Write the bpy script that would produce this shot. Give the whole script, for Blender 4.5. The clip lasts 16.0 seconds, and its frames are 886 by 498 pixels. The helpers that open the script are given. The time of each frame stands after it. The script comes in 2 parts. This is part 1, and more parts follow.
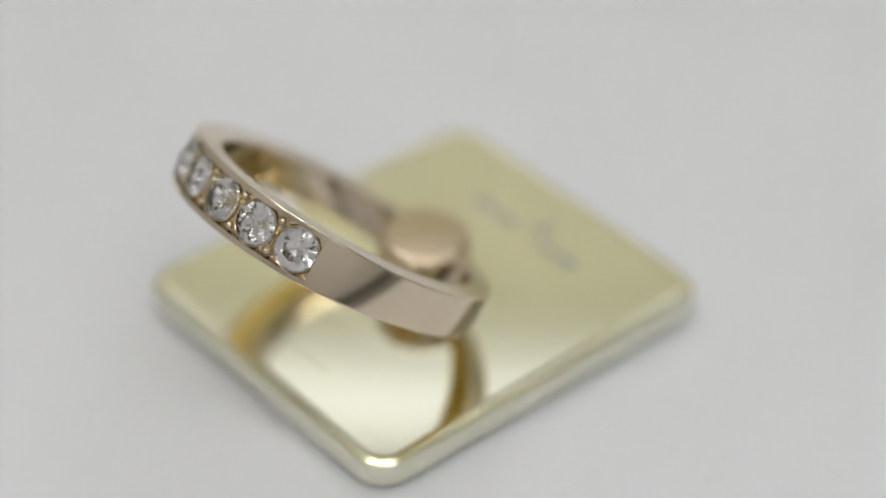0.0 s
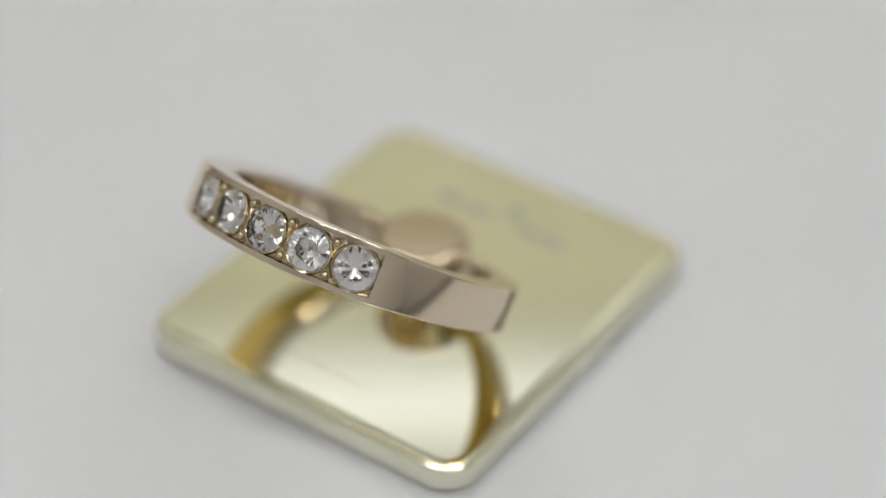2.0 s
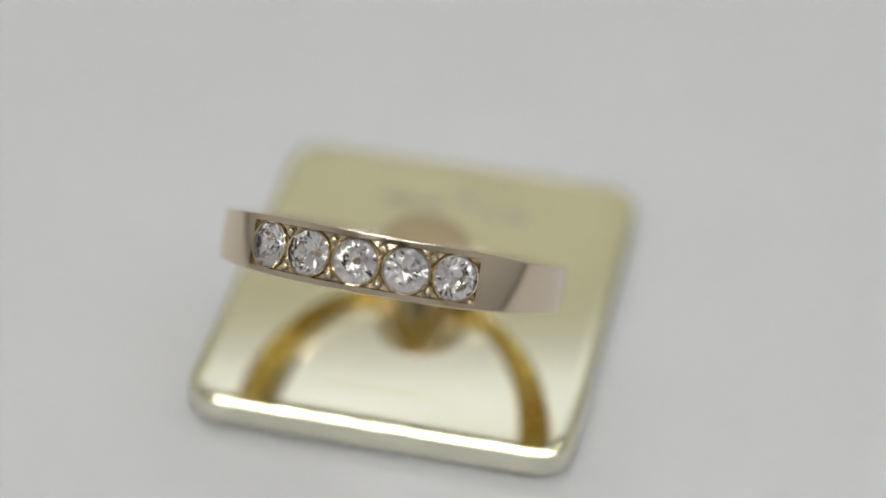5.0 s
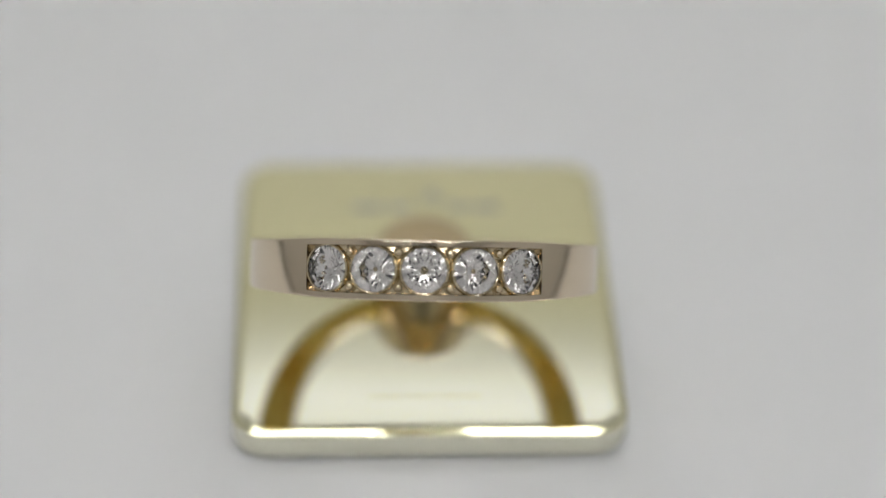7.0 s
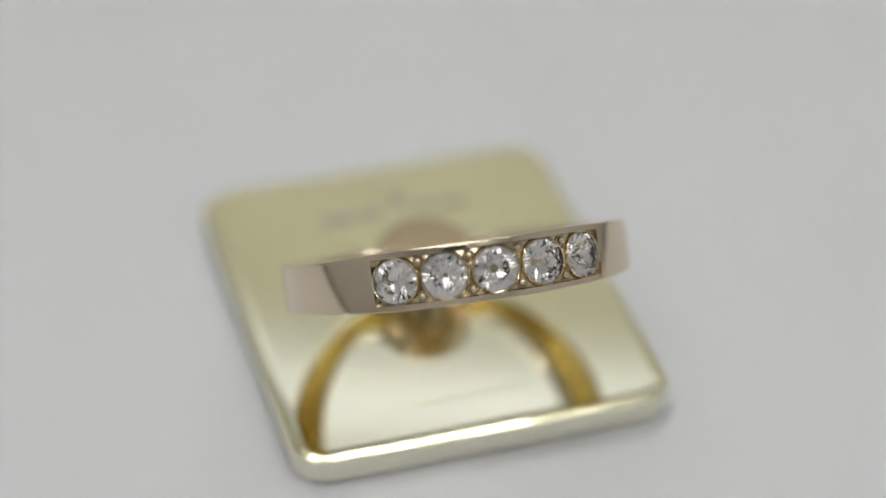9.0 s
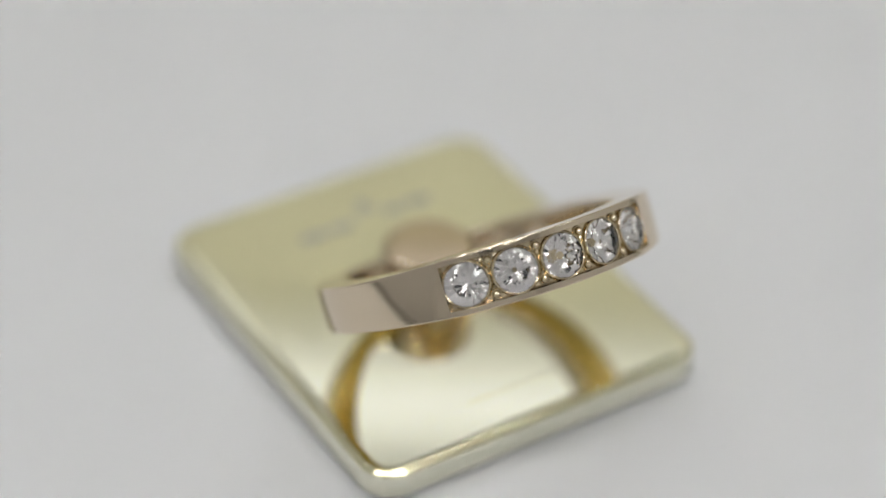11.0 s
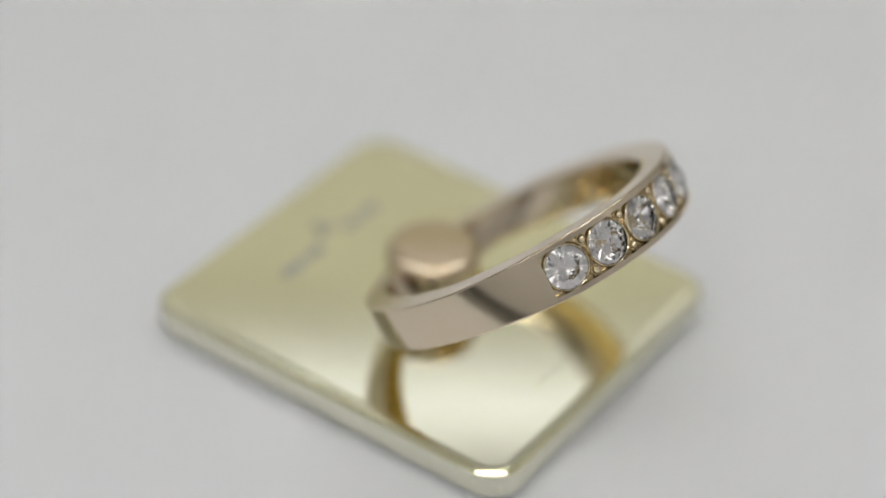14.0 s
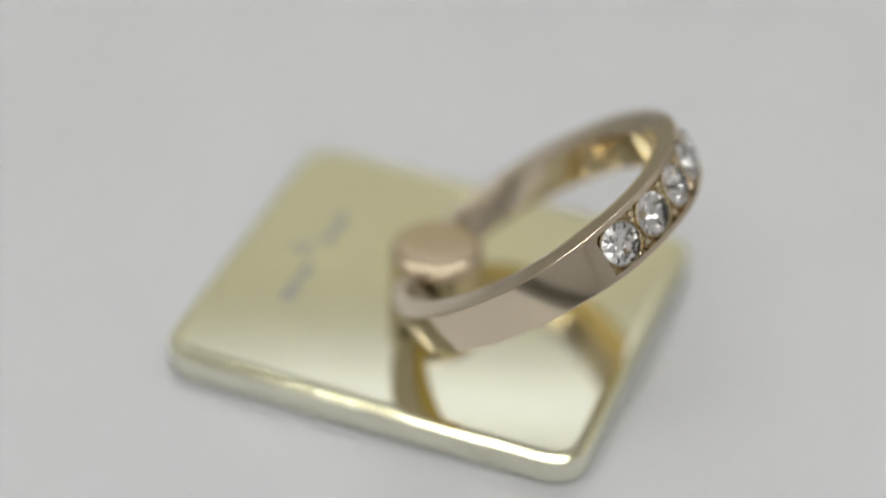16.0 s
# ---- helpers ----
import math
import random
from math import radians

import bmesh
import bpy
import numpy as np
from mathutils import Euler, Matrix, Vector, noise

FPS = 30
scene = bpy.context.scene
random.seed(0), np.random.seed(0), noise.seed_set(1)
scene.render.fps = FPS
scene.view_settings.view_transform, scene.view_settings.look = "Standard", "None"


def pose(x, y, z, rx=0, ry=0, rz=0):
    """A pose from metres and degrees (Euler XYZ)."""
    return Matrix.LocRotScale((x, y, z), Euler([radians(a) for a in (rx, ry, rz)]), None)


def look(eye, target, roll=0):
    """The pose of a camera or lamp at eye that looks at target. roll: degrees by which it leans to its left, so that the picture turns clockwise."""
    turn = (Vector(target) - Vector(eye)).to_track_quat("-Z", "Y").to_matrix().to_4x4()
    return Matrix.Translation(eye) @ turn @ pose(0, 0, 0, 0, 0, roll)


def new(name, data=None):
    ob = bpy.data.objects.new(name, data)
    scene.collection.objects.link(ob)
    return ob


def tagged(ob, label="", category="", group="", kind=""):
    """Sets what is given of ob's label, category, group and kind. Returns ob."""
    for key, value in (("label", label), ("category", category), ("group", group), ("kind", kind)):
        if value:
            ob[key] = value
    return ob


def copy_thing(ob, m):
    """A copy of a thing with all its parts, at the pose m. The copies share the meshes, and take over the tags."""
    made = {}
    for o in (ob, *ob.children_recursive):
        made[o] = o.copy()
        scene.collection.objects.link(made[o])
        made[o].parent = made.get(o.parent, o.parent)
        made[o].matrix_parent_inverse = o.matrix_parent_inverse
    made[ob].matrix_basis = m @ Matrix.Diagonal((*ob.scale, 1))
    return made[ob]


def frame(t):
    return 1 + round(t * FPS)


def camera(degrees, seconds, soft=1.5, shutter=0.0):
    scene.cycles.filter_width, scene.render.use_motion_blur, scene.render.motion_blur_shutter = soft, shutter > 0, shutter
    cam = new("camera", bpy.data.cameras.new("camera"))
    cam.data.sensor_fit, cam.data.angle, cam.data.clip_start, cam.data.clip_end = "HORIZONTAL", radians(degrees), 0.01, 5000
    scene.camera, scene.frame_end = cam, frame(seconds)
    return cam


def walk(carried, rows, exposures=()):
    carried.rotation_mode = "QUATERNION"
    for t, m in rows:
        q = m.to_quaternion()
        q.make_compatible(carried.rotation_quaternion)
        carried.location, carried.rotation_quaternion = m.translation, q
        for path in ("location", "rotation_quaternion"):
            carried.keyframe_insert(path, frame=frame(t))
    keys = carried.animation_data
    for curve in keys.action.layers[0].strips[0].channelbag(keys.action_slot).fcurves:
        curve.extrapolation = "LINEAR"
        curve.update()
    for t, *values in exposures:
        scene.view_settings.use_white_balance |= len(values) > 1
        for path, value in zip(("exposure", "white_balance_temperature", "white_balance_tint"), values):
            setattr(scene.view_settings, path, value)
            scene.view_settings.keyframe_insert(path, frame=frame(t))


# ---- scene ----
# Lengths in millimetres are turned into metres by MM.
MM = 0.001

# ---- camera ----
cam = camera(21.424, 16.0, soft=1.5)
EYE = (0.0, -0.16822, 0.13918)
TARGET = (0.000635, 0.0, 0.007373)
STAND = look(EYE, TARGET, 1.622)
walk(cam, [(0.0, STAND), (16.0, STAND)], exposures=[(0.0, -0.025), (3.5, -0.08), (7.0, -0.17), (9.0, -0.16), (11.5, -0.06), (12.5, -0.065), (14.0, -0.085), (16.0, -0.105)])
cam.data.dof.use_dof = True
cam.data.dof.focus_distance = 0.190
cam.data.dof.aperture_fstop = 8.0

# ---- world and light ----
world = bpy.data.worlds.new("dim_room")
world.use_nodes = True
world.node_tree.nodes["Background"].inputs["Color"].default_value = (0.9, 0.95, 1.0, 1)
world.node_tree.nodes["Background"].inputs["Strength"].default_value = 0.05
scene.world = world
LED_STRENGTH = 56.0
GLOW_STRENGTH = 0.68


# ---- materials ----
def material(name):
    m = bpy.data.materials.new(name)
    m.use_nodes = True
    return m, m.node_tree.nodes, m.node_tree.links, m.node_tree.nodes["Principled BSDF"]


def noise_node(nodes, links, scale, detail=3.0, rough=0.55):
    tc = nodes.new("ShaderNodeTexCoord")
    n = nodes.new("ShaderNodeTexNoise")
    n.inputs["Scale"].default_value = scale
    n.inputs["Detail"].default_value = detail
    n.inputs["Roughness"].default_value = rough
    links.new(tc.outputs["Object"], n.inputs["Vector"])
    return n


def ramp(nodes, links, source, low, high):
    r = nodes.new("ShaderNodeMapRange")
    r.inputs["From Min"].default_value, r.inputs["From Max"].default_value = 0.3, 0.7
    r.inputs["To Min"].default_value, r.inputs["To Max"].default_value = low, high
    links.new(source, r.inputs["Value"])
    return r.outputs["Result"]


def tint(nodes, links, source, a, b, target):
    mix = nodes.new("ShaderNodeMix")
    mix.data_type = "RGBA"
    mix.inputs["A"].default_value, mix.inputs["B"].default_value = (*a, 1), (*b, 1)
    links.new(source, mix.inputs["Factor"])
    links.new(mix.outputs["Result"], target)


def bump(nodes, links, source, distance, strength, target):
    b = nodes.new("ShaderNodeBump")
    b.inputs["Distance"].default_value, b.inputs["Strength"].default_value = distance, strength
    links.new(source, b.inputs["Height"])
    links.new(b.outputs["Normal"], target)


def metal(name, light, dark, rough, coarse=150.0, fine=2500.0, relief=0.00001, strength=0.1, metallic=1.0):
    m, nodes, links, p = material(name)
    p.inputs["Metallic"].default_value = metallic
    broad, grain = noise_node(nodes, links, coarse), noise_node(nodes, links, fine, 4.0)
    tint(nodes, links, broad.outputs["Fac"], dark, light, p.inputs["Base Color"])
    links.new(ramp(nodes, links, grain.outputs["Fac"], rough * 0.8, rough * 1.25), p.inputs["Roughness"])
    bump(nodes, links, broad.outputs["Fac"], relief, strength, p.inputs["Normal"])
    return m


def matte(name, light, dark, rough, coarse, fine, relief):
    m, nodes, links, p = material(name)
    broad, grain = noise_node(nodes, links, coarse), noise_node(nodes, links, fine, 5.0)
    tint(nodes, links, broad.outputs["Fac"], dark, light, p.inputs["Base Color"])
    p.inputs["Roughness"].default_value = rough
    p.inputs["Specular IOR Level"].default_value = 0.25
    bump(nodes, links, grain.outputs["Fac"], relief, 0.3, p.inputs["Normal"])
    return m


PALE_GOLD = metal("pale_gold_mirror", (0.916, 0.893, 0.67), (0.902, 0.878, 0.645), 0.05, 60.0, 1800.0, 0.00002, 0.05)
SIDE_GOLD = metal("milky_pale_gold", (0.86, 0.85, 0.71), (0.84, 0.83, 0.68), 0.22, 60.0, 2500.0, 0.00003, 0.04, 0.3)
RIM_GOLD = metal("wavy_gold_rim", (0.93, 0.90, 0.63), (0.915, 0.88, 0.56), 0.10, 260.0, 2500.0, 0.00016, 0.6, 0.85)
ROSE_GOLD = metal("champagne_gold", (0.73, 0.63, 0.485), (0.71, 0.60, 0.455), 0.10, 300.0, 5000.0)
YELLOW_BOUNCE_GOLD = metal("yellow_bounce_gold", (0.80, 0.62, 0.28), (0.70, 0.50, 0.19), 0.16, 700.0, 6000.0, 0.00008, 0.35)
CAST_GOLD = metal("cast_gold", (0.76, 0.655, 0.46), (0.63, 0.53, 0.36), 0.16, 900.0, 9000.0, 0.00006, 0.4)
POST_GOLD = metal("satin_rose_gold", (0.68, 0.56, 0.40), (0.65, 0.53, 0.37), 0.15, 500.0, 9000.0)
POST_SIDE = metal("polished_rose_gold", (0.86, 0.73, 0.52), (0.83, 0.69, 0.48), 0.05, 400.0, 6000.0, 0.00002, 0.2)
# shade inside the post's slot is put into this dark brown
SOCKET = metal("shaded_socket", (0.16, 0.10, 0.06), (0.11, 0.07, 0.04), 0.45, 800.0, 6000.0)
FOIL = metal("silver_foil", (0.99, 0.98, 0.98), (0.975, 0.96, 0.955), 0.02, 900.0, 5000.0)
ENGRAVED = matte("grey_engraving", (0.42, 0.42, 0.39), (0.35, 0.35, 0.32), 0.45, 900.0, 8000.0, 0.00001)
FAINT = metal("faint_engraving", (0.85, 0.83, 0.60), (0.82, 0.80, 0.57), 0.13, 900.0, 8000.0)
PAD = matte("adhesive_pad", (0.55, 0.55, 0.53), (0.48, 0.48, 0.46), 0.6, 200.0, 3000.0, 0.00003)
WHITE_DISC = matte("white_disc", (0.794, 0.80, 0.815), (0.779, 0.785, 0.80), 0.65, 9.0, 1500.0, 0.00003)
WHITE_WALL = matte("white_panel", (0.80, 0.80, 0.80), (0.77, 0.77, 0.77), 0.7, 6.0, 900.0, 0.00004)
CREAM_WALL = matte("cream_panel", (0.765, 0.742, 0.615), (0.735, 0.712, 0.585), 0.7, 6.0, 900.0, 0.00004)
GREY_WALL = matte("grey_panel", (0.80, 0.80, 0.80), (0.76, 0.76, 0.76), 0.7, 6.0, 900.0, 0.00004)
WHITE_CLOTH = matte("white_curtain", (0.87, 0.87, 0.87), (0.84, 0.84, 0.84), 0.9, 8.0, 700.0, 0.0002)
GREY_TABLE = matte("dark_grey_tabletop", (0.23, 0.227, 0.22), (0.19, 0.187, 0.18), 0.6, 12.0, 600.0, 0.00005)
BOARD = matte("led_board", (0.78, 0.78, 0.76), (0.70, 0.70, 0.68), 0.5, 60.0, 900.0, 0.00002)

GLASS, _n, _l, _p = material("cut_crystal")
_p.inputs["Base Color"].default_value = (1.0, 0.998, 0.995, 1)
_p.inputs["Transmission Weight"].default_value = 1.0
_p.inputs["IOR"].default_value = 1.6
_p.inputs["Roughness"].default_value = 0.0

LED, _n, _l, _p = material("led_light")
_p.inputs["Base Color"].default_value = (0.9, 0.9, 0.85, 1)
_p.inputs["Emission Color"].default_value = (0.99, 0.985, 0.975, 1)
_p.inputs["Emission Strength"].default_value = LED_STRENGTH

GLOW, _n, _l, _p = material("frosted_lamp")
_p.inputs["Base Color"].default_value = (0.9, 0.9, 0.9, 1)
_p.inputs["Emission Color"].default_value = (0.93, 0.98, 1.22, 1)
# glow grows towards the top, added to soften its reflection in the plate
_tc, _xyz, _mr = _n.new("ShaderNodeTexCoord"), _n.new("ShaderNodeSeparateXYZ"), _n.new("ShaderNodeMapRange")
_mr.interpolation_type = "SMOOTHSTEP"
_mr.inputs["From Min"].default_value, _mr.inputs["From Max"].default_value = -0.0210, 0.0165
_mr.inputs["To Min"].default_value, _mr.inputs["To Max"].default_value = 0.0, GLOW_STRENGTH
_l.new(_tc.outputs["Object"], _xyz.inputs["Vector"])
_l.new(_xyz.outputs["Z"], _mr.inputs["Value"])
_l.new(_mr.outputs["Result"], _p.inputs["Emission Strength"])


# ---- helpers of the scene ----
def finish(name, bm, mats, parent=None, label="", smooth=20.0):
    me = bpy.data.meshes.new(name)
    bmesh.ops.recalc_face_normals(bm, faces=bm.faces[:])
    bm.to_mesh(me)
    bm.free()
    for m in mats if isinstance(mats, (list, tuple)) else [mats]:
        me.materials.append(m)
    if smooth:
        me.shade_smooth()
        me.set_sharp_from_angle(angle=radians(smooth))
    ob = new(name, me)
    ob.parent = parent
    return tagged(ob, label)


def part(name, bm, mat, parent, label="", smooth=20.0):
    return finish(name, bm, mat, parent, label, smooth)


def box(bm, x0, x1, y0, y1, z0, z1, bevel=0.0):
    m = pose((x0 + x1) / 2, (y0 + y1) / 2, (z0 + z1) / 2) @ Matrix.Diagonal((x1 - x0, y1 - y0, z1 - z0, 1))
    made = bmesh.ops.create_cube(bm, size=1.0, matrix=m)
    if bevel:
        edges = {e for v in made["verts"] for e in v.link_edges}
        bmesh.ops.bevel(bm, geom=list(edges), offset=bevel, segments=2, affect="EDGES", profile=0.5)


def loops_to_mesh(bm, loops, cap_start=True, cap_end=True, closed=False):
    rows = [[bm.verts.new(p) for p in loop] for loop in loops]
    pairs = list(zip(rows, rows[1:])) + ([(rows[-1], rows[0])] if closed else [])
    for a, b in pairs:
        n = len(a)
        for i in range(n):
            bm.faces.new((a[i], a[(i + 1) % n], b[(i + 1) % n], b[i]))
    if cap_start and not closed:
        bm.faces.new(rows[0])
    if cap_end and not closed:
        bm.faces.new(rows[-1])


def lathe(profile, steps=64, m=Matrix.Identity(4)):
    bm = bmesh.new()
    loops = []
    for r, z in profile:
        loops.append([m @ Vector((r * math.cos(2 * math.pi * i / steps), r * math.sin(2 * math.pi * i / steps), z)) for i in range(steps)])
    loops_to_mesh(bm, loops)
    return bm


def rounded_rectangle(hx, hy, r, z, steps=10):
    pts = []
    for cx, cy, a0 in ((hx - r, hy - r, 0), (-hx + r, hy - r, 90), (-hx + r, -hy + r, 180), (hx - r, -hy + r, 270)):
        for i in range(steps + 1):
            a = radians(a0 + 90 * i / steps)
            pts.append(Vector((cx + r * math.cos(a), cy + r * math.sin(a), z)))
    return pts


# ---- light tent ----
X_SIDE, Y_BACK, Y_FRONT, Z_TOP, Z_TABLE = 0.26, 0.255, -0.42, 0.268, -0.014


def panel(name, x0, x1, y0, y1, z0, z1, mat, label, category):
    bm = bmesh.new()
    box(bm, x0, x1, y0, y1, z0, z1)
    return tagged(finish(name, bm, mat, smooth=0), label, category, kind="structure")


panel("floor", -X_SIDE, X_SIDE, Y_FRONT, Y_BACK, Z_TABLE - 0.01, Z_TABLE, GREY_TABLE, "plain dark grey tabletop under the turntable", "floor")
for name, side in (("wall_left", -1), ("wall_right", 1)):
    x0, x1 = sorted((side * X_SIDE, side * (X_SIDE + 0.004)))
    panel(name, x0, x1, Y_FRONT, Y_BACK, Z_TABLE - 0.01, Z_TOP, GREY_WALL, "light grey matt side panel of the light tent", "wall")
panel("wall_back", -X_SIDE, X_SIDE, Y_BACK, Y_BACK + 0.004, Z_TABLE - 0.01, Z_TOP, CREAM_WALL, "cream matt back panel of the light tent", "wall")
panel("wall_front", -X_SIDE, X_SIDE, Y_FRONT - 0.004, Y_FRONT, 0.012, Z_TOP, WHITE_CLOTH, "plain white cloth closing the light tent", "wall")
# unseen board, added for the dark patch mirrored in the band
panel("trim_front", -X_SIDE, X_SIDE, Y_FRONT - 0.004, Y_FRONT, Z_TABLE - 0.01, 0.012, GREY_TABLE, "unseen dark grey board under the front cloth, for dark reflections", "trim")
# unseen opening to the dim room behind the lens, added to darken reflections in gems and post
HOLE_X, HOLE_NEAR, HOLE_FAR = 0.055, -0.388, -0.276
lid = bmesh.new()
for x0, x1, y0, y1 in ((-X_SIDE - 0.004, -HOLE_X, Y_FRONT - 0.004, Y_BACK + 0.004), (HOLE_X, X_SIDE + 0.004, Y_FRONT - 0.004, Y_BACK + 0.004),
                       (-HOLE_X, HOLE_X, Y_FRONT - 0.004, HOLE_NEAR), (-HOLE_X, HOLE_X, HOLE_FAR, Y_BACK + 0.004)):
    box(lid, x0, x1, y0, y1, Z_TOP, Z_TOP + 0.004)
tagged(finish("ceiling", lid, WHITE_WALL, smooth=0), "white matt top panel of the light tent, with an opening", "ceiling", kind="structure")


def turntable():
    disc = tagged(new("turntable"), "plain white matt round turntable on a dark tabletop", "turntable")
    prof = [(118, -9), (124.2, -9), (125, -8.2), (125, -0.9), (124.7, -0.3), (124, 0), (90, 0), (50, 0), (10, 0)]
    part("top_disc", lathe([(r * MM, z * MM) for r, z in prof], 128), WHITE_DISC, disc, smooth=30)
    part("foot", lathe([(r * MM, z * MM) for r, z in ((96, -14), (98, -13.5), (98, -9.5), (97, -9))], 96), WHITE_DISC, disc, smooth=30)
    return disc


table = turntable()


def led_strip():
    strip = tagged(new("led_strip"), "white strip with a row of lit square lamps", "light strip", "strips under the tent's top")
    bm = bmesh.new()
    box(bm, -0.14, 0.14, -0.006, 0.006, -0.002, 0, 0.0004)
    part("board", bm, BOARD, strip)
    bm = bmesh.new()
    box(bm, -0.0028, 0.0028, -0.0028, 0.0028, -0.0036, -0.0021, 0.0004)
    first = part("lamp", bm, LED, strip, "small lit square lamp")
    for i in range(29):
        ob = first if i == 14 else new("lamp", first.data)
        ob.parent = strip
        tagged(ob, "small lit square lamp")
        ob.location = ((i - 14) * 0.0093, 0, 0)
    return strip


strip = led_strip()
strip.location = (0, 0.12, Z_TOP - 0.001)
copy_thing(strip, pose(0, -0.07, Z_TOP - 0.001))
copy_thing(strip, pose(0, -0.235, Z_TOP - 0.001))


def light_bar():
    bar = tagged(new("light_bar"), "short frosted white lamp bar on the back panel", "lamp")
    bm = bmesh.new()
    box(bm, -0.106, 0.106, -0.0008, 0.0, -0.0185, 0.0185, 0.0002)
    part("housing", bm, BOARD, bar)
    bm = bmesh.new()
    box(bm, -0.102, 0.102, -0.0020, -0.0009, -0.0170, 0.0170, 0.0003)
    part("diffuser", bm, GLOW, bar, "lit frosted diffuser")
    return bar


bar = light_bar()
bar.location = (0, Y_BACK - 0.001, 0.2405)

# ---- the ring holder ----
HX, HY, THICK = 17.2 * MM, 19.85 * MM, 3.22 * MM
holder = tagged(new("ring_holder"), "gold mirror plate with a swivelling crystal-set finger ring, on white", "phone ring")

# plate, its middle a little off the turning axis
PX, PY = -0.98 * MM, -0.43 * MM


def plate():
    levels = [(1.6, 0.55), (0.35, 0.56), (0.1, 0.65), (0.0, 0.9)]
    # a rounded rim, a chamfer, a shallow bevel, then the flat mirror
    r, slope = 0.32, 52.0
    chamfer = [(a, 0.055) for a in np.linspace(31.5, 28.5, 8)] + [(18, 0.06), (10, 0.06), (4.6, 0.2), (4.2, 0.2), (3.8, 0.2), (1.5, 0.05)]
    drop = sum(w * math.tan(radians(a)) for a, w in chamfer)
    start = 3.22 - drop
    rim = start - r * math.sin(radians(slope))
    levels += [(r - r * math.cos(radians(a)), rim + r * math.sin(radians(a))) for a in np.linspace(0, slope, 7)]
    x, z = levels[-1]
    for a, w in chamfer:
        x, z = x + w, z + w * math.tan(radians(a))
        levels.append((x, z))
    levels += [(x + 0.06, 3.22), (x + 0.5, 3.22), (x + 1.2, 3.22)]
    bm = bmesh.new()
    loops = []
    for inset, z in levels:
        loops.append(rounded_rectangle(HX - inset * MM, HY - inset * MM, max(3.2 - inset, 0.9) * MM, z * MM))
    loops_to_mesh(bm, loops)
    bm.transform(Matrix.Translation((PX, PY, 0)))
    # side, rounded rim and chamfer of a milkier finish than the mirror
    n, flat = len(loops[0]), 4 + 7 + len(chamfer) - 5
    for i, f in enumerate(bm.faces):
        f.material_index = 1 if i // n < 4 + 5 else 2 if i // n < flat else 0
    return part("plate", bm, [PALE_GOLD, SIDE_GOLD, RIM_GOLD], holder, "pale yellow gold mirror plate with rounded corners", smooth=30)


base = plate()
pad = bmesh.new()
loops_to_mesh(pad, [[p + Vector((PX, PY, 0)) for p in rounded_rectangle(HX - 1.5 * MM, HY - 1.5 * MM, 2.0 * MM, z)] for z in (0.0, 0.556 * MM)])
part("adhesive_pad", pad, PAD, holder, "thin pale grey adhesive pad")


def mark(x0, x1, y0, y1, mat, label):
    bm = bmesh.new()
    h = (y1 - y0) / 2
    loops_to_mesh(bm, [[p + Vector(((x0 + x1) / 2 * MM, (y0 + y1) / 2 * MM, 0)) for p in rounded_rectangle((x1 - x0) / 2 * MM, h * MM, h * 0.6 * MM, THICK + z, 4)] for z in (-0.00005, 0.000012)])
    return part("engraved_mark", bm, mat, base, label)


for x0, x1 in ((-7.6, -4.6), (-4.2, -1.9), (1.6, 3.6), (4.0, 6.5)):
    mark(x0, x1, 11.3, 12.3, ENGRAVED, "grey engraved bar")
mark(-1.0, 1.4, 12.7, 13.3, ENGRAVED, "grey engraved emblem")
mark(-0.3, 0.7, 13.5, 14.6, ENGRAVED, "grey engraved emblem")
for x0, x1 in ((-6.3, -3.4), (-3.1, -0.6), (-0.3, 3.6)):
    mark(x0, x1, -15.72, -15.46, FAINT, "faint small engraved bar")

# post
POX, POY = -1.13 * MM, -0.53 * MM
HINGE_Z = 6.4 * MM


def post():
    prof = [(4.3, 3.1), (4.3, 7.75), (4.29, 7.95), (4.24, 8.15), (4.13, 8.36), (3.96, 8.54), (3.73, 8.66), (3.45, 8.73), (2.9, 8.77), (1.2, 8.79)]
    bm = lathe([(r * MM, z * MM) for r, z in prof], 72)
    # polished round the side, satin on top
    for i, f in enumerate(bm.faces):
        f.material_index = 2 if i < 72 else 0
    ob = part("post", bm, [POST_GOLD, SOCKET, POST_SIDE], holder, "round satin rose gold swivel post")
    # a slot right through, in which the ring's bar swings
    cut = bmesh.new()
    loops = []
    for x in (-0.007, 0.007):
        loops.append([Vector((x, 1.95 * MM * math.cos(2 * math.pi * i / 32), HINGE_Z - 0.35 * MM + 1.9 * MM * math.sin(2 * math.pi * i / 32))) for i in range(32)])
    loops_to_mesh(cut, loops)
    cutter = finish("cutter", cut, SOCKET, smooth=0)
    mod = ob.modifiers.new("slot", "BOOLEAN")
    mod.operation, mod.object, mod.solver, mod.material_mode = "DIFFERENCE", cutter, "EXACT", "TRANSFER"
    bpy.context.view_layer.update()
    me = bpy.data.meshes.new_from_object(ob.evaluated_get(bpy.context.evaluated_depsgraph_get()))
    ob.modifiers.clear()
    ob.data = me
    me.set_sharp_from_angle(angle=radians(20))
    bpy.data.objects.remove(cutter)
    ob.matrix_basis = pose(POX, POY, 0, 0, 0, -2.2)
    return ob


post()

# ring: x across, y outwards from the hinge in the ring's plane, z its normal
EA, EB, EC = 14.9, 14.65, 12.6
FACETS = ((13.8, 6.9), (11.8, 1.6), (7.0, -1.45))
IA, IB, IC = 11.7, 12.95, 12.1
CHANNEL_X = 9.55


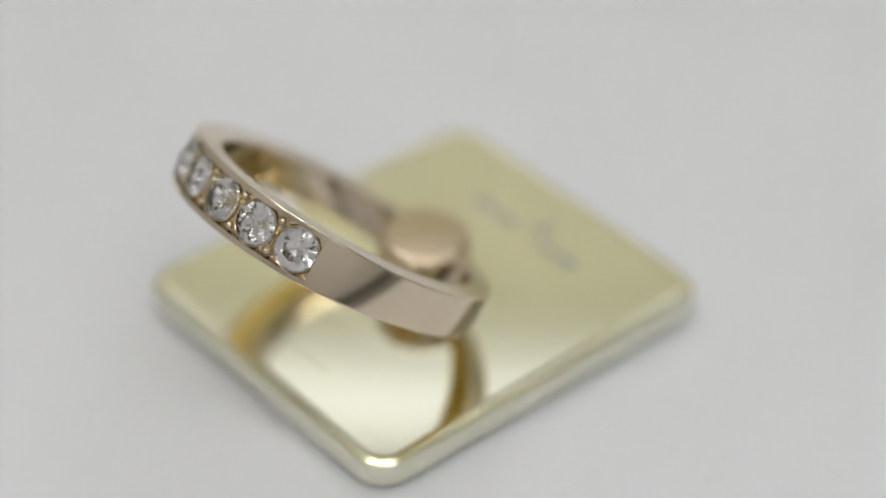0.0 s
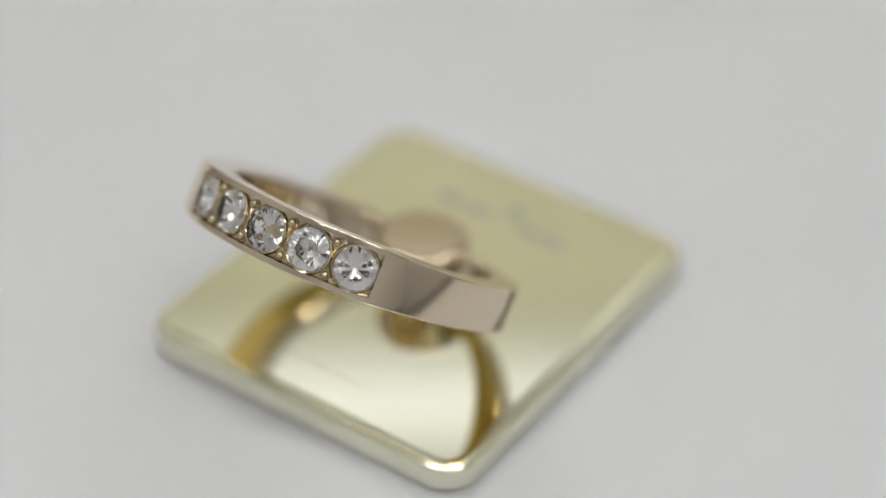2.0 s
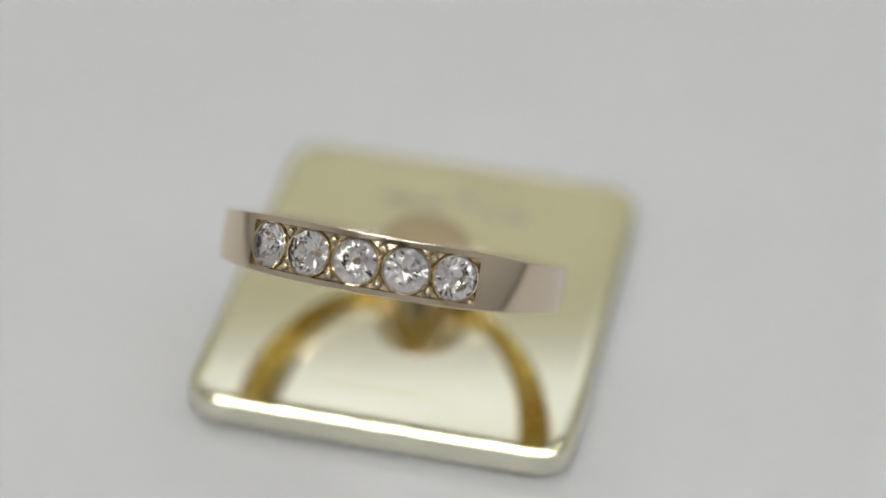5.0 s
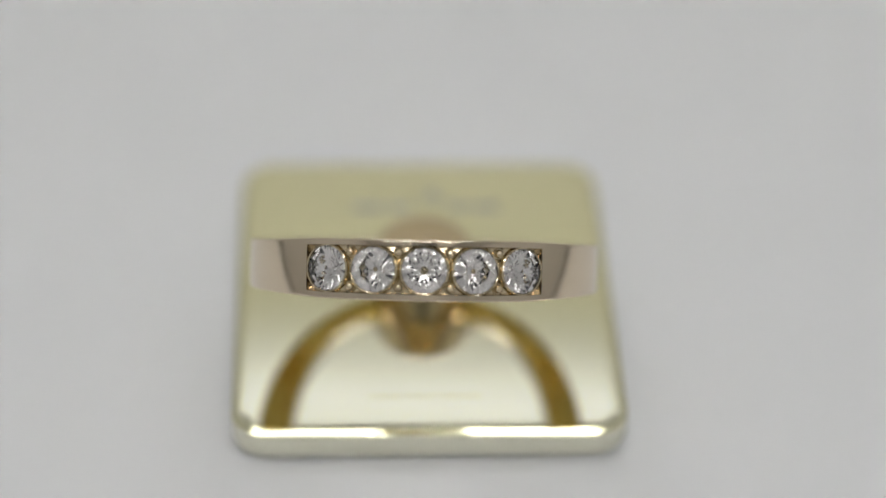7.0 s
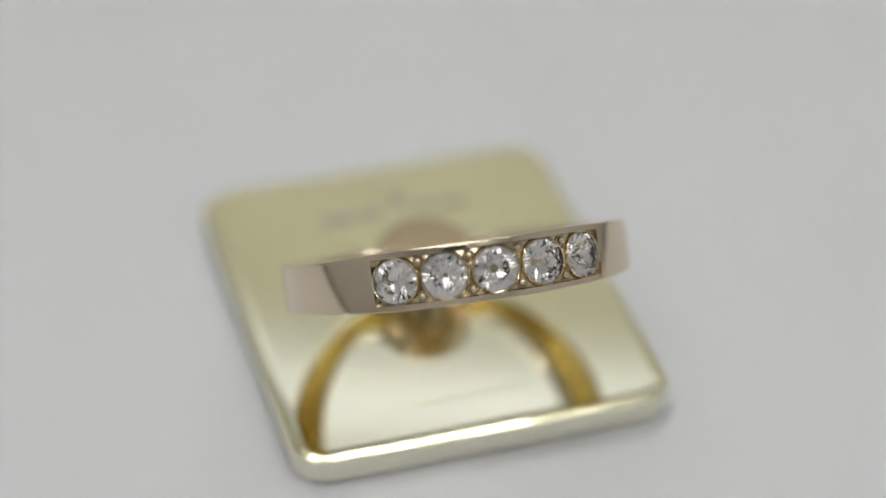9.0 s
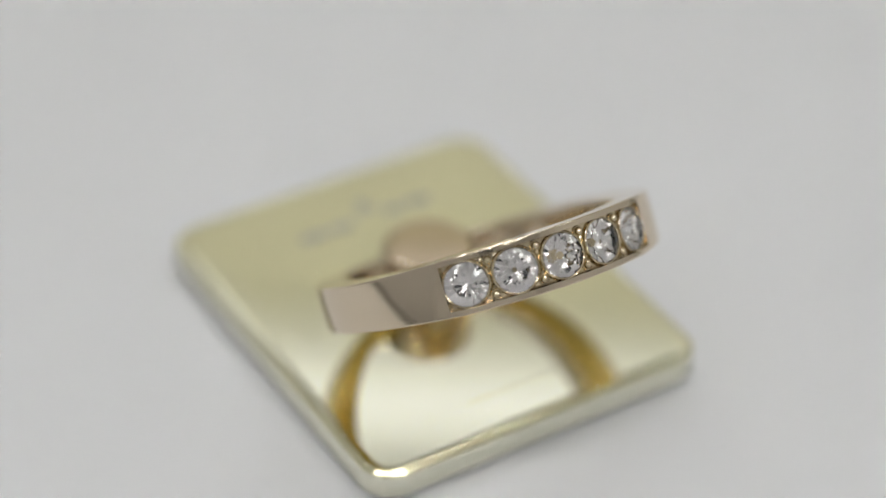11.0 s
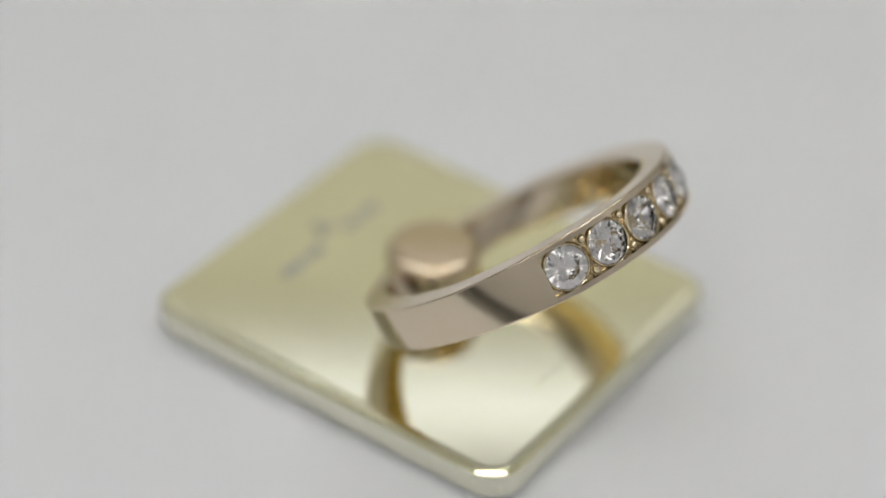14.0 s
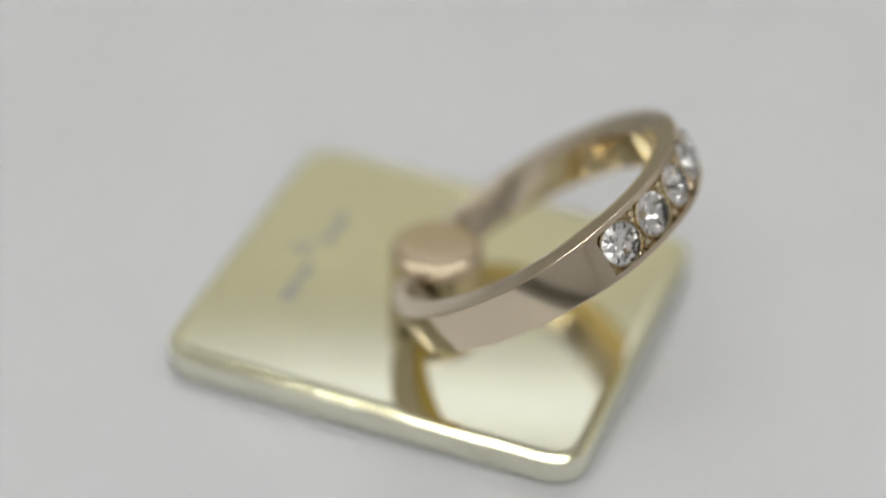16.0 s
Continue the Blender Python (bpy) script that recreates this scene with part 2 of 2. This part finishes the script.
def ellipse_radius(a, b, c, s):
    return 1 / math.sqrt((c / a) ** 2 + (s / b) ** 2)


def outer_radius(phi):
    """Distance of the outer edge from the ring's middle, phi from the front."""
    s, c = abs(math.sin(phi)), math.cos(phi)
    r = ellipse_radius(EA, EB, s, c)
    for (x0, y0), (x1, y1) in zip(FACETS, FACETS[1:]):
        nx, ny = y0 - y1, x1 - x0
        along = nx * s + ny * c
        if along > 1e-6:
            r = min(r, (nx * x0 + ny * (y0 - EC)) / along)
    if c < 0:
        r = min(r, (EC - FACETS[-1][1]) / -c)
    return r


def inner_radius(phi):
    s, c = abs(math.sin(phi)), math.cos(phi)
    k = EC - IC
    qa, qb, qc = (s / IA) ** 2 + (c / IB) ** 2, 2 * k * c / IB ** 2, (k / IB) ** 2 - 1
    r = (-qb + math.sqrt(qb * qb - 4 * qa * qc)) / (2 * qa)
    if c < 0:
        r = min(r, (EC - 1.1) / -c)
    return r


def half_height(phi):
    t = min(abs(phi) / radians(140), 1.0)
    keys = ((0, 2.47), (0.25, 2.42), (0.4, 2.2), (0.55, 2.03), (0.7, 1.97), (0.9, 1.9), (1.0, 1.82))
    for (a, ha), (b, hb) in zip(keys, keys[1:]):
        if t <= b:
            return ha + (hb - ha) * (t - a) / (b - a)
    return keys[-1][1]


def phi_at(x):
    """The angle at which the outer front stands x to the side."""
    lo, hi = 0.0, 1.4
    for _ in range(40):
        mid = (lo + hi) / 2
        lo, hi = (mid, hi) if math.sin(mid) * outer_radius(mid) < x else (lo, mid)
    return lo


def ring_point(phi, r, z):
    return Vector((math.sin(phi) * r * MM, (EC + math.cos(phi) * r) * MM, z * MM))


PHI_CHANNEL = phi_at(CHANNEL_X)
BENDS = [math.atan2(x, y - EC) for x, y in FACETS]


def crown(z):
    """How far the outer face falls back towards its upper and lower edges."""
    return z * z / 70.0


def ring():
    stops = {radians(a) for a in np.arange(0, 180.1, 2.5)}
    stops |= {p + d for p in BENDS for d in (-0.012, 0.0, 0.012)}
    half = sorted(stops)
    half = [a for a in half if a < math.pi - 1e-4]
    phis = [-a for a in half[:0:-1]] + half + [math.pi]
    eps = 0.002
    extra = [PHI_CHANNEL - eps, PHI_CHANNEL + eps]
    phis = sorted(set(phis) | set(extra) | {-e for e in extra})
    bm = bmesh.new()
    loops = []
    b, hc = 0.11, 1.95
    for phi in phis:
        ro, ri, h = outer_radius(phi), inner_radius(phi), half_height(phi)
        d = 1.95 if abs(phi) < PHI_CHANNEL else 0.0
        c = min(hc, h - 0.5)
        outer = [(b * 2.6, 0), (b, 0), (b * 0.6, b * 0.1), (b * 0.29, b * 0.29), (b * 0.1, b * 0.6), (0, b), (0, b * 1.6)]
        k = 0.34
        inner = [(0, k * 2.2), (0, k), (k * 0.1, k * 0.6), (k * 0.29, k * 0.29), (k * 0.6, k * 0.1), (k, 0), (k * 1.8, 0)]
        top = [(ro - x - crown(h - z), h - z) for x, z in outer] + [(ro - crown(c), c)]
        top += [(ro - d - crown(z), z) for z in (c - 0.05, c * 0.7, c * 0.4, c * 0.13)]
        back = [(ri + x, h - z) for x, z in inner]
        low = [(ri + x * 1.6, z * 1.6 - h) for x, z in inner[1:]]
        low = [(r, min(z, -0.05 * h)) for r, z in low] + [(ri + 1.3, 0.01 - h)]
        sec = top + [(r, -z) for r, z in top[::-1]] + low[::-1] + back
        loops.append([ring_point(phi, r, z) for r, z in sec])
    loops_to_mesh(bm, loops, closed=True)
    # yellower gold on the inner face behind the stones; on the underside it paints in repeated reflections
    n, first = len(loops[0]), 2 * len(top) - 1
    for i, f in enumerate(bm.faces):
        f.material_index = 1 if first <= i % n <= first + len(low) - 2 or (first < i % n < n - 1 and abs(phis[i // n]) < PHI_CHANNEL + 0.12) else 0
    ob = part("finger_ring", bm, [ROSE_GOLD, YELLOW_BOUNCE_GOLD], holder, "polished champagne gold ring band, tilted up on its hinge", smooth=50)
    # tilted up on the post, turned a little to the side
    ob.matrix_basis = pose(POX, POY, HINGE_Z, 0, 0, 177.8) @ pose(0, 0, 0, 36.7, 0, 0)
    return ob


band = ring()


def gem_mesh(r):
    """A round brilliant, its girdle in the plane z = 0; clear crown and foiled pavilion."""
    bm = bmesh.new()

    def circle(n, rad, z, turn):
        return [bm.verts.new((rad * r * math.cos(2 * math.pi * (i + turn) / n), rad * r * math.sin(2 * math.pi * (i + turn) / n), z * r)) for i in range(n)]

    table = circle(8, 0.55, 0.32, 0.0)
    star = circle(8, 0.78, 0.19, 0.5)
    girdle = circle(16, 1.0, 0.03, 0.0)
    lower = circle(16, 1.0, -0.03, 0.0)
    belly = circle(8, 0.27, -0.668, 0.5)
    culet = bm.verts.new((0, 0, -0.88 * r))
    bm.faces.new(table)
    for i in range(8):
        j = (i + 1) % 8
        bm.faces.new((table[i], star[i], table[j]))
        bm.faces.new((table[j], star[i], girdle[2 * j % 16], star[j]))
        bm.faces.new((star[i], girdle[2 * i], girdle[2 * i + 1]))
        bm.faces.new((star[i], girdle[2 * i + 1], girdle[(2 * i + 2) % 16]))
        foiled = [bm.faces.new((lower[2 * i], lower[2 * i + 1], belly[i])), bm.faces.new((lower[2 * i + 1], lower[(2 * i + 2) % 16], belly[i])),
                  bm.faces.new((belly[i], lower[2 * j % 16], belly[j], culet))]
        for f in foiled:
            f.material_index = 1
    for i in range(16):
        bm.faces.new((girdle[i], lower[i], lower[(i + 1) % 16], girdle[(i + 1) % 16]))
    return bm


def on_front(phi, depth, side=0.0):
    """A pose on the band's front: z outwards, y across the band."""
    p = ring_point(phi, outer_radius(phi) - depth, side)
    d = 0.01
    tangent = (ring_point(phi + d, outer_radius(phi + d), 0) - ring_point(phi - d, outer_radius(phi - d), 0)).normalized()
    across = Vector((0, 0, 1))
    out = tangent.cross(across) * -1
    if out.dot(p - Vector((0, EC * MM, side * MM))) < 0:
        out = -out
    tangent = across.cross(out)
    return Matrix((( tangent.x, across.x, out.x, p.x), (tangent.y, across.y, out.y, p.y), (tangent.z, across.z, out.z, p.z), (0, 0, 0, 1)))


GEM_R = 1.82
gem_x = (-8.05, -4.2, 0.0, 4.2, 8.05)
gem = part("crystal", gem_mesh(GEM_R * MM), [GLASS, FOIL], band, "round clear cut crystal", smooth=0)


def setting(west, east):
    """A cast tile of the channel floor, open round its stone; west and east: half its length on each side."""
    bm = bmesh.new()
    n, hh = 48, 1.9
    loops = []

    def tile(depth):
        pts = []
        for i in range(n):
            a = 2 * math.pi * (i + 0.5) / n
            c, q = math.cos(a), math.sin(a)
            k = min((east if c > 0 else west) / abs(c), hh / abs(q))
            # the tile bends with the band
            x = k * c
            pts.append(Vector((x, k * q, depth - x * x / 30.0)) * MM)
        return pts

    def hole(r, depth):
        return [Vector((r * math.cos(2 * math.pi * (i + 0.5) / n), r * math.sin(2 * math.pi * (i + 0.5) / n), depth)) * MM for i in range(n)]

    g = GEM_R
    loops = [tile(-0.9), tile(-0.32), hole(g + 0.27, -0.34), hole(g + 0.22, -0.28), hole(g + 0.18, 0.02), hole(g + 0.11, 0.09), hole(g + 0.03, 0.06), hole(g + 0.01, -0.08), hole(g + 0.01, -0.9)]
    loops_to_mesh(bm, loops, cap_start=False, cap_end=False, closed=True)
    return bm


edges_x = (-9.5, -6.12, -2.1, 2.1, 6.12, 9.5)
for i, x in enumerate(gem_x):
    phi = math.copysign(phi_at(abs(x)), x) if x else 0.0
    lean = math.cos(phi)
    a = gem if i == 0 else new("crystal", gem.data)
    a.parent = band
    tagged(a, "round clear cut crystal")
    a.matrix_basis = on_front(phi, 0.28) @ pose(0, 0, 0, 0, 0, 11 * i)
    tile = part("stone_setting", setting((x - edges_x[i]) / lean, (edges_x[i + 1] - x) / lean), CAST_GOLD, band, "cast gold setting round a crystal", smooth=35)
    tile.matrix_basis = on_front(phi, 0.28)

cup = part("stone_cup", lathe([(r * MM, z * MM) for r, z in ((1.75, 0.6), (1.72, 0.1), (1.6, -0.12), (1.25, -0.3), (0.8, -0.38), (0.3, -0.4))], 32), CAST_GOLD, band, "rounded gold cup behind a crystal", smooth=40)
for i, x in enumerate(gem_x):
    phi = math.copysign(phi_at(abs(x)), x) if x else 0.0
    ob = cup if i == 0 else new("stone_cup", cup.data)
    ob.parent = band
    tagged(ob, "rounded gold cup behind a crystal")
    ob.matrix_basis = on_front(phi, outer_radius(phi) - inner_radius(phi))

bead = part("bead", lathe([(r * MM, z * MM) for r, z in ((0.46, -0.5), (0.46, -0.05), (0.42, 0.0), (0.36, 0.0), (0.35, 0.1), (0.29, 0.26), (0.17, 0.36), (0.04, 0.4))], 20), CAST_GOLD, band, "small gold setting bead", smooth=30)
count = 0
for a, b in zip(gem_x, gem_x[1:]):
    x = (a + b) / 2
    for side in (-1.42, 1.42):
        ob = bead if count == 0 else new("bead", bead.data)
        ob.parent = band
        tagged(ob, "small gold setting bead")
        ob.matrix_basis = on_front(math.copysign(phi_at(abs(x)), x), 0.4, side)
        count += 1


# ---- what moves ----
TURN = [(0.0, -48.34), (1.0, -41.1), (2.0, -33.75), (3.0, -26.4), (4.0, -19.1), (5.0, -11.8), (6.5, -0.88), (7.5, 6.48), (8.5, 13.95), (9.2, 19.2),
        (10.3, 27.3), (11.5, 36.2), (12.5, 43.54), (13.5, 50.9), (14.5, 58.2), (15.5, 65.45), (16.0, 69.06)]


def motions():
    walk(holder, [(t, pose(0, 0, 0, 0, 0, a)) for t, a in TURN])
    walk(table, [(t, pose(0, 0, 0, 0, 0, a)) for t, a in TURN])


motions()
